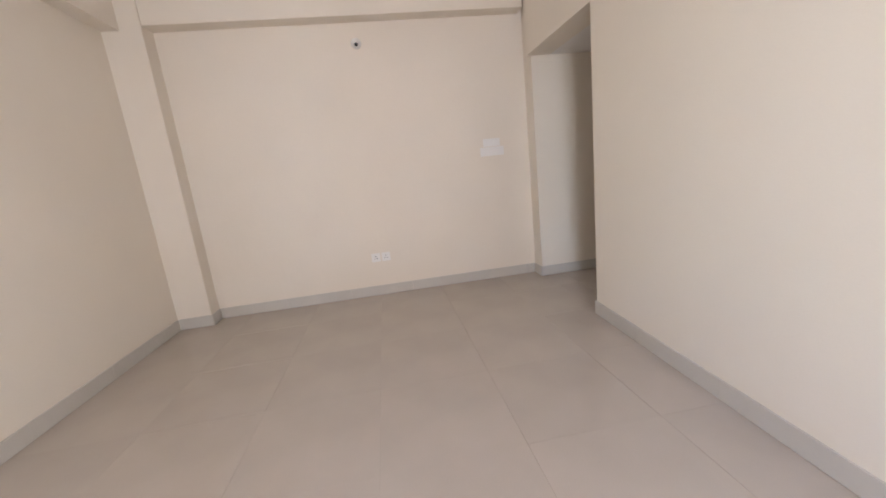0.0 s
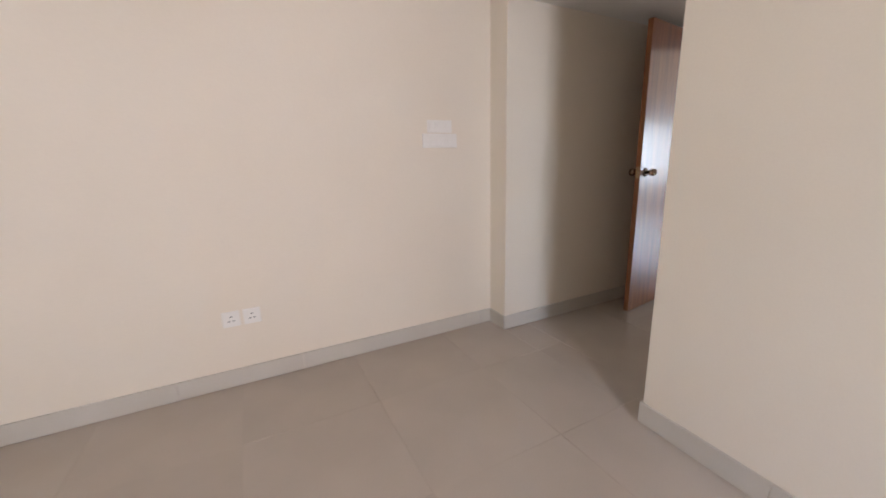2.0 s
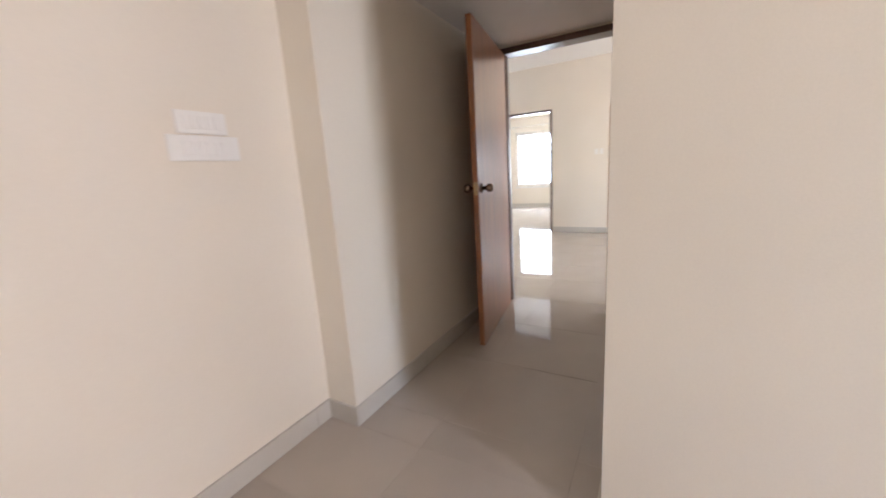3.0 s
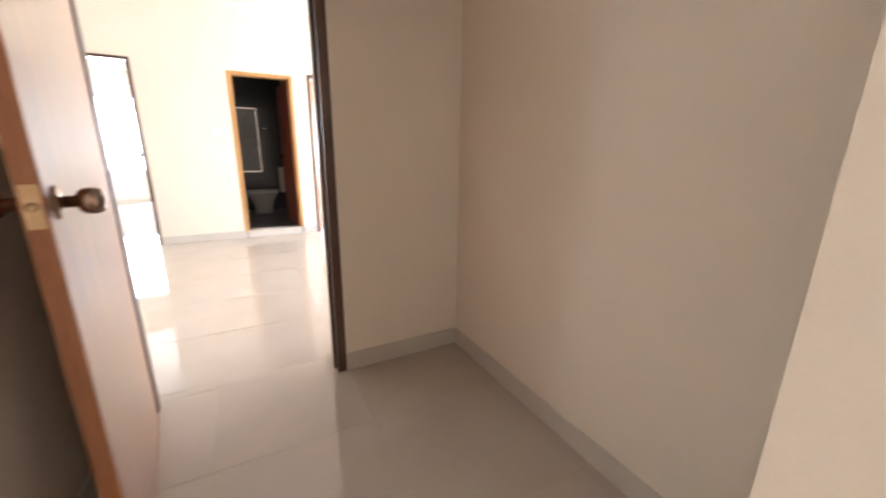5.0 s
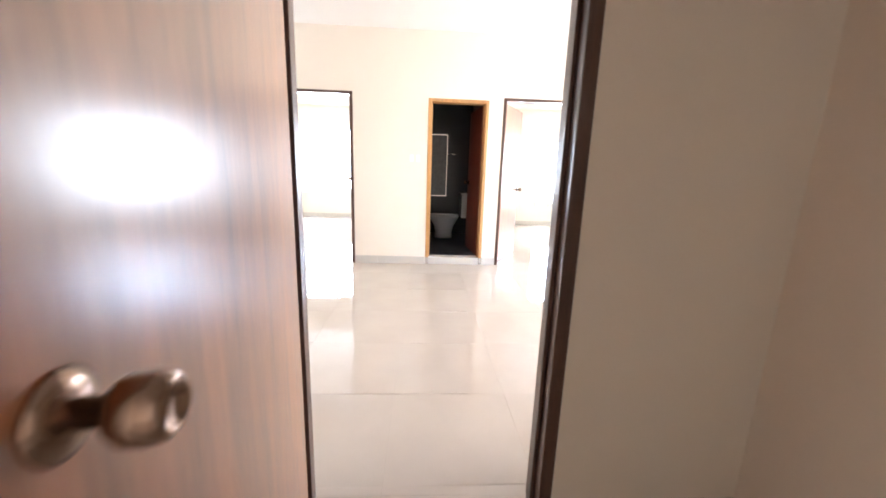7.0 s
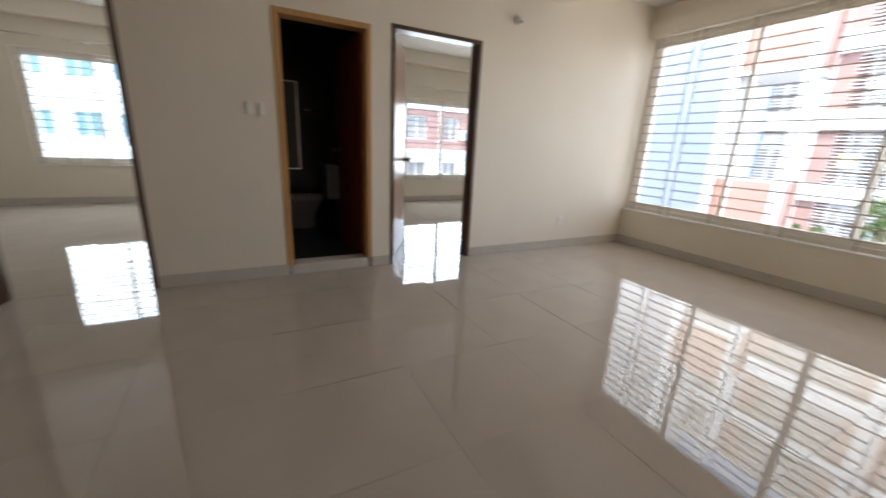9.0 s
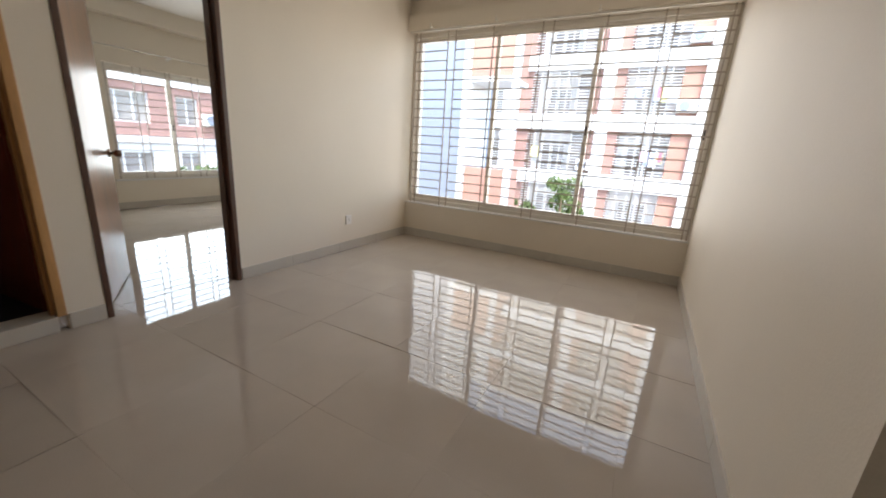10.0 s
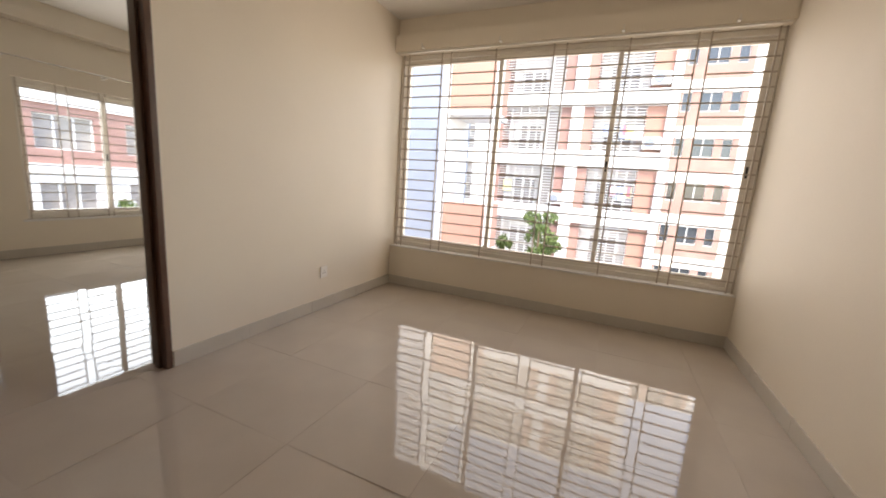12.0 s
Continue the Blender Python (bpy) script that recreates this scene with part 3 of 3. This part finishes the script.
def south_houses():
    """Two houses across the garden, both with the front facing +y: a barred-balcony house, and a brick one further back."""
    near = thing("apartment_building", "apartment building with white bands, terracotta panels and barred balconies", "building", pose(0, -22.4, G - 0.08))
    st, n = 3.05, 7
    top = st * n
    solid = ((-0.52, 0.33, 0.0, ORANGE), (2.80, 3.30, 0.0, BRICK), (3.90, 4.45, 0.0, BRICK), (7.60, 8.30, 0.0, BRICK), (12.0, 13.2, 0.0, ORANGE))
    part("core", boxes((-0.90, 16, -9, -1.45, 0, top), (-0.90, -0.62, -1.45, -0.05, 0, top)), WHITEWALL, near)
    part("roof", boxes((-1.0, 16.1, -9, 0.15, top, top + 0.25)), WHITEWALL, near)
    for x0, x1 in ((-0.92, -0.52), (3.30, 3.90), (8.30, 9.20)):
        part("pilaster", boxes((x0, x1, -1.4, 0.32, 0, top), bevel=0.02), WHITEWALL, near, "white full-height pilaster")
    balconies = ((0.33, 2.80), (5.20, 7.60), (9.20, 12.0))
    frame_me = mesh_of("window", boxes((0, 1.5, 0, 0.06, 0, 0.07), (0, 1.5, 0, 0.06, 1.93, 2.0), (0, 0.07, 0, 0.06, 0.07, 1.93), (0.72, 0.78, 0, 0.06, 0.07, 1.93),
                                       (1.43, 1.5, 0, 0.06, 0.07, 1.93)), WHITEWALL)
    pane_me = mesh_of("pane", boxes((0.02, 1.48, -0.03, -0.005, 0.02, 1.98)), HAZEGLASS)
    rails = {}
    for k in range(n):
        z = k * st
        for x0, x1 in ((-0.52, 3.30), (3.90, 8.30), (9.20, 13.2)):
            part("floor_band", boxes((x0, x1, -1.4, 0.22, z, z + 0.18), (x0, x1, 0.10, 0.22, z + 0.18, z + 0.80), bevel=0.01), WHITEWALL, near)
        for x0, x1, y, mat in solid:
            part("panel", boxes((x0, x1, -1.4, y, z + 0.18, z + st)), mat, near)
        slit = part("window", boxes((4.46, 5.20, -0.30, -0.22, z + 0.8, z + 0.86), (4.46, 5.20, -0.30, -0.22, z + 2.9, z + st), (4.46, 4.53, -0.30, -0.22, z + 0.86, z + 2.9),
                                    (5.13, 5.20, -0.30, -0.22, z + 0.86, z + 2.9)), WHITEWALL, near)
        part("pane", boxes((4.53, 5.13, -0.34, -0.31, z + 0.86, z + 2.9)), HAZEGLASS, slit)
        part("bars", boxes(*[(4.46, 5.20, -0.05, -0.02, z + 0.95 + q * 0.15, z + 0.98 + q * 0.15) for q in range(14)]), WHITEWALL, slit)
        for x0, x1 in balconies:
            w = round(x1 - x0, 3)
            if w not in rails:
                rows = [(0, w, 0.02, 0.05, q * 0.14, q * 0.14 + 0.03) for q in range(16)] + [(w * q / 5 - 0.02, w * q / 5 + 0.02, 0.0, 0.03, 0, 2.25) for q in range(1, 5)]
                rails[w] = mesh_of("railing", boxes(*rows), WHITEWALL)
            share("railing", rails[w], near, x0, 0.06, z + 0.80)
            share("pane", pane_me, share("window", frame_me, near, x0 + 0.45, -1.44, z + 0.35), 0, 0, 0)
    far = thing("apartment_building", "pink brick apartment building with white bands and grouped windows", "building", pose(0, -32.0, -6.79))
    part("core", boxes((-12.6, 2.6, -9, -0.5, 0, top)), WHITEWALL, far)
    part("roof", boxes((-12.7, 2.7, -9, 0.1, top, top + 0.3)), WHITEWALL, far)
    groups = ((-2.02, -5.92), (-6.7, -10.6))
    made = {}
    for k in range(n):
        z = k * st
        part("floor_band", boxes((-12.6, 2.6, -0.5, 0.06, z, z + 0.78), bevel=0.01), WHITEWALL, far)
        for x0, x1 in ((-6.70, -5.92), (-2.02, 2.6), (-12.6, -10.6)):
            part("wall", boxes((x0, x1, -0.5, 0.02, z + 0.78, z + st)), WHITEWALL, far)
        for a, b in groups:
            holes = [(a - o - w, a - o, z + 1.75, z + st) for o, w in ((0.18, 0.57), (1.22, 1.30), (2.98, 0.57))]
            part("wall", boxes(*wall_rows("y", -0.5, 0.0, b, a, z + 0.78, z + st, holes)), BRICK, far)
            for x0, x1, lo, hi in holes:
                w = round(x1 - x0, 3)
                if w not in made:
                    m = max(1, round(w / 0.6))
                    bars = [(w * q / m - (0.03 if q else 0), w * q / m + (0.03 if q < m else 0), -0.16, -0.10, 0.06, 1.24) for q in range(m + 1)]
                    made[w] = (mesh_of("window", boxes((0, w, -0.16, -0.10, 0, 0.06), (0, w, -0.16, -0.10, 1.24, 1.30), *bars), WHITEWALL),
                               mesh_of("pane", boxes((0.01, w - 0.01, -0.21, -0.18, 0.01, 1.29)), DARKGLASS))
                fo = share("window", made[w][0], far, x0, 0, lo)
                share("pane", made[w][1], fo, 0, 0, 0)
    return near, far


near_house, far_house = south_houses()
east_house = facade_block("red brick and white apartment building across the lane", pose(21, -2, -7.13, 0, 0, -90), 20, 9, 4, 2.55, BRICK, WHITEWALL,
    [(a, b, 0.9, 2.2) for a, b in ((0.8, 2.4), (3.0, 4.6), (5.4, 7.2), (8.3, 9.3), (10.3, 11.8), (15.0, 16.6), (17.2, 18.8))], glass=HAZEGLASS, white=3)
north_house = facade_block("white apartment building with teal window glass", pose(28.2, 17, -9.36, 0, 0, -90), 17, 9, 6, 3.05, WHITEWALL, WHITEWALL,
    [(x, x + 1.2, 0.9, 2.25) for x in (0.85, 2.8, 4.75, 6.7, 8.65, 10.6, 12.55, 14.5)], glass=TEALGLASS)
tower = thing("stair_tower", "grey-blue rendered stair tower with terracotta balconies", "building", pose(0, 0, 0))
part("wall", boxes((5.75, 10.5, -12.0, -9.85, G, 14)), GREYBLUE, tower)
part("pilaster", boxes((5.57, 5.75, -11.4, -9.80, G, 14), (4.22, 4.38, -10.02, -9.86, G, 14)), WHITEWALL, tower)
for z in (-4.02, -0.42, 3.18):
    b = part("balcony", boxes((4.40, 5.56, -11.2, -9.9, z - 0.12, z), (4.40, 5.56, -10.02, -9.9, z, z + 1.12), (4.40, 4.52, -11.2, -10.02, z, z + 1.12), bevel=0.01), ORANGE, tower, "terracotta balcony parapet")
    part("slab_edge", boxes((4.39, 5.565, -11.25, -9.89, z - 0.24, z - 0.122)), WHITEWALL, b)

def air_conditioner(parent_m, u, z):
    d = thing("air_conditioner", "white outdoor air conditioner unit on a house wall", "air conditioner", parent_m @ pose(u, 0, z), "air conditioners on the houses")
    part("casing", boxes((-0.42, 0.42, -0.34, -0.05, 0, 0.58), bevel=0.02), WHITEWALL, d)
    part("fan_grille", lathe([(0.23, -0.342), (0.23, -0.352), (0.19, -0.352), (0.06, -0.350)], "y", 20), GREYBLUE, d, "round grey fan grille", pose(-0.1, 0, 0.29))
    part("bracket", boxes((-0.35, -0.30, -0.34, 0, -0.05, 0), (0.30, 0.35, -0.34, 0, -0.05, 0)), GRILLE, d)


for u, fl in ((9.8, 3), (9.8, 2), (7.9, 2), (12.1, 3), (2.7, 3)):
    air_conditioner(east_house.matrix_world, u, fl * 2.55 + 0.95)
for u, fl in ((-0.05, 3), (-0.05, 4), (4.2, 2)):
    air_conditioner(near_house.matrix_world @ pose(0, 0, 0, 0, 0, 180), -u, fl * 3.05 + 0.95)

# laundry on the balconies
rng = random.Random(4)
for k in range(14):
    u, fl = rng.choice((1.5, 1.5, 6.4)) + rng.uniform(-0.9, 0.9), rng.choice((2, 2, 3))
    bm = bmesh.new()
    bmesh.ops.create_grid(bm, x_segments=6, y_segments=5, size=0.5)
    w, h = rng.uniform(0.25, 0.5), rng.uniform(0.4, 0.75)
    for v in bm.verts:
        x, y = v.co.x * w, v.co.y * h
        v.co = (x, 0.05 * math.sin(7 * x + k) * (0.5 - y), y)
    bmesh.ops.solidify(bm, geom=bm.faces, thickness=0.01)
    ob = part("laundry", bm, CLOTHS[k % 5])
    tagged(ob, "piece of washing hung on a balcony railing", "laundry", "washing on the balconies")
    ob.matrix_world = near_house.matrix_world @ pose(u, 0.16, fl * 3.05 + 0.8 + 1.3 - h / 2)


def tree(x, y, high, wide, seed):
    r = random.Random(seed)
    d = thing("tree", "leafy green garden tree between the houses", "tree", pose(x, y, G))
    t = lathe([(0.16, 0), (0.12, high * 0.3), (0.07, high * 0.65), (0.02, high * 0.92)], "z", 10)
    for _ in range(7):
        a, z0 = r.uniform(0, 6.28), r.uniform(0.35, 0.7) * high
        limb = lathe([(0.045, 0), (0.012, wide * r.uniform(0.5, 0.8))], "z", 7)
        me = bpy.data.meshes.new("limb")
        limb.transform(pose(0, 0, z0, 0, 0, math.degrees(a)) @ pose(0, 0, 0, 0, 55, 0))
        limb.to_mesh(me)
        limb.free()
        t.from_mesh(me)
        bpy.data.meshes.remove(me)
    part("trunk", t, BARK, d)
    vs, fs = [], []
    clumps = [(r.gauss(0, wide * 0.4), r.gauss(0, wide * 0.4), high * r.uniform(0.45, 1.0), r.uniform(0.2, 0.5) * wide * 0.6) for _ in range(40)]
    for cx, cy, cz, cr in clumps:
        for _ in range(90):
            p = Vector((r.gauss(0, 1), r.gauss(0, 1), r.gauss(0, 0.8))).normalized() * cr * r.uniform(0.5, 1.1) + Vector((cx, cy, cz))
            q = Euler((r.uniform(0, 6), r.uniform(0, 6), r.uniform(0, 6))).to_matrix()
            s, b = r.uniform(0.07, 0.14), len(vs)
            vs += [p + q @ Vector(c) for c in ((-s, 0, 0), (0, s * 0.4, 0.01), (s, 0, 0), (0, -s * 0.4, 0.01))]
            fs.append((b, b + 1, b + 2, b + 3))
    me = bpy.data.meshes.new("crown")
    me.from_pydata(vs, [], fs)
    me.materials.append(LEAF)
    ob = new("crown", me)
    ob.parent = d


tree(3.85, -15.6, 6.7, 1.15, 1)
tree(5.5, -16.5, 5.5, 0.6, 2)
tree(15.5, -8.5, 6.2, 1.6, 3)
tree(15.8, -11.0, 5.8, 1.5, 4)

# ---- tiled floors, laid on one grid through the flat ----
S, GX, GY, J = 0.62, 2.035, -1.106, 0.0005
sizes = {}
bed = random.Random(11)


def tiled(name, label, x0, x1, y0, y1, mat=TILE, z=0.0, step=S):
    base = structure(name, boxes((x0, x1, y0, y1, z - 0.15, z - 0.0025)), GROUT, label, "floor")
    for i in range(math.floor((x0 - GX) / step), math.ceil((x1 - GX) / step)):
        for j in range(math.floor((y0 - GY) / step), math.ceil((y1 - GY) / step)):
            a, b = max(x0, GX + i * step) + J, min(x1, GX + (i + 1) * step) - J
            c, d = max(y0, GY + j * step) + J, min(y1, GY + (j + 1) * step) - J
            if b - a < 0.01 or d - c < 0.01:
                continue
            key = (round(b - a, 3), round(d - c, 3), mat.name)
            if key not in sizes:
                w, h = key[0] / 2, key[1] / 2
                sizes[key] = mesh_of("tile", boxes((-w, w, -h, h, -0.0024, 0), bevel=0.0004), mat)
            ob = share("tile", sizes[key], base, (a + b) / 2, (c + d) / 2, z)
            # each tile is bedded a hair out of level
            ob.matrix_local = pose((a + b) / 2, (c + d) / 2, z, bed.gauss(0, 0.11), bed.gauss(0, 0.11), 0)


FLOOR = "polished beige vitrified tile floor with fine joints"
tiled("floor_bedroom", FLOOR, -5.38, -1.885, -4.7, 0.668)
tiled("floor_passage", FLOOR, -1.885, 0.13, -1.158, 0.488)
tiled("floor_living", FLOOR, 0.13, 3.80, -4.27, 6.8)
tiled("floor_left_bedroom", FLOOR, 3.80, 8.2, 0.72, 4.5)
tiled("floor_right_bedroom", FLOOR, 3.80, 7.63, -4.5, -0.98)
tiled("floor_bathroom", "dark slate tile floor of the bathroom, coloured darker still for the unlit room", 3.88, 5.7, -0.86, 0.48, BATHTILE, 0.09, 0.3)
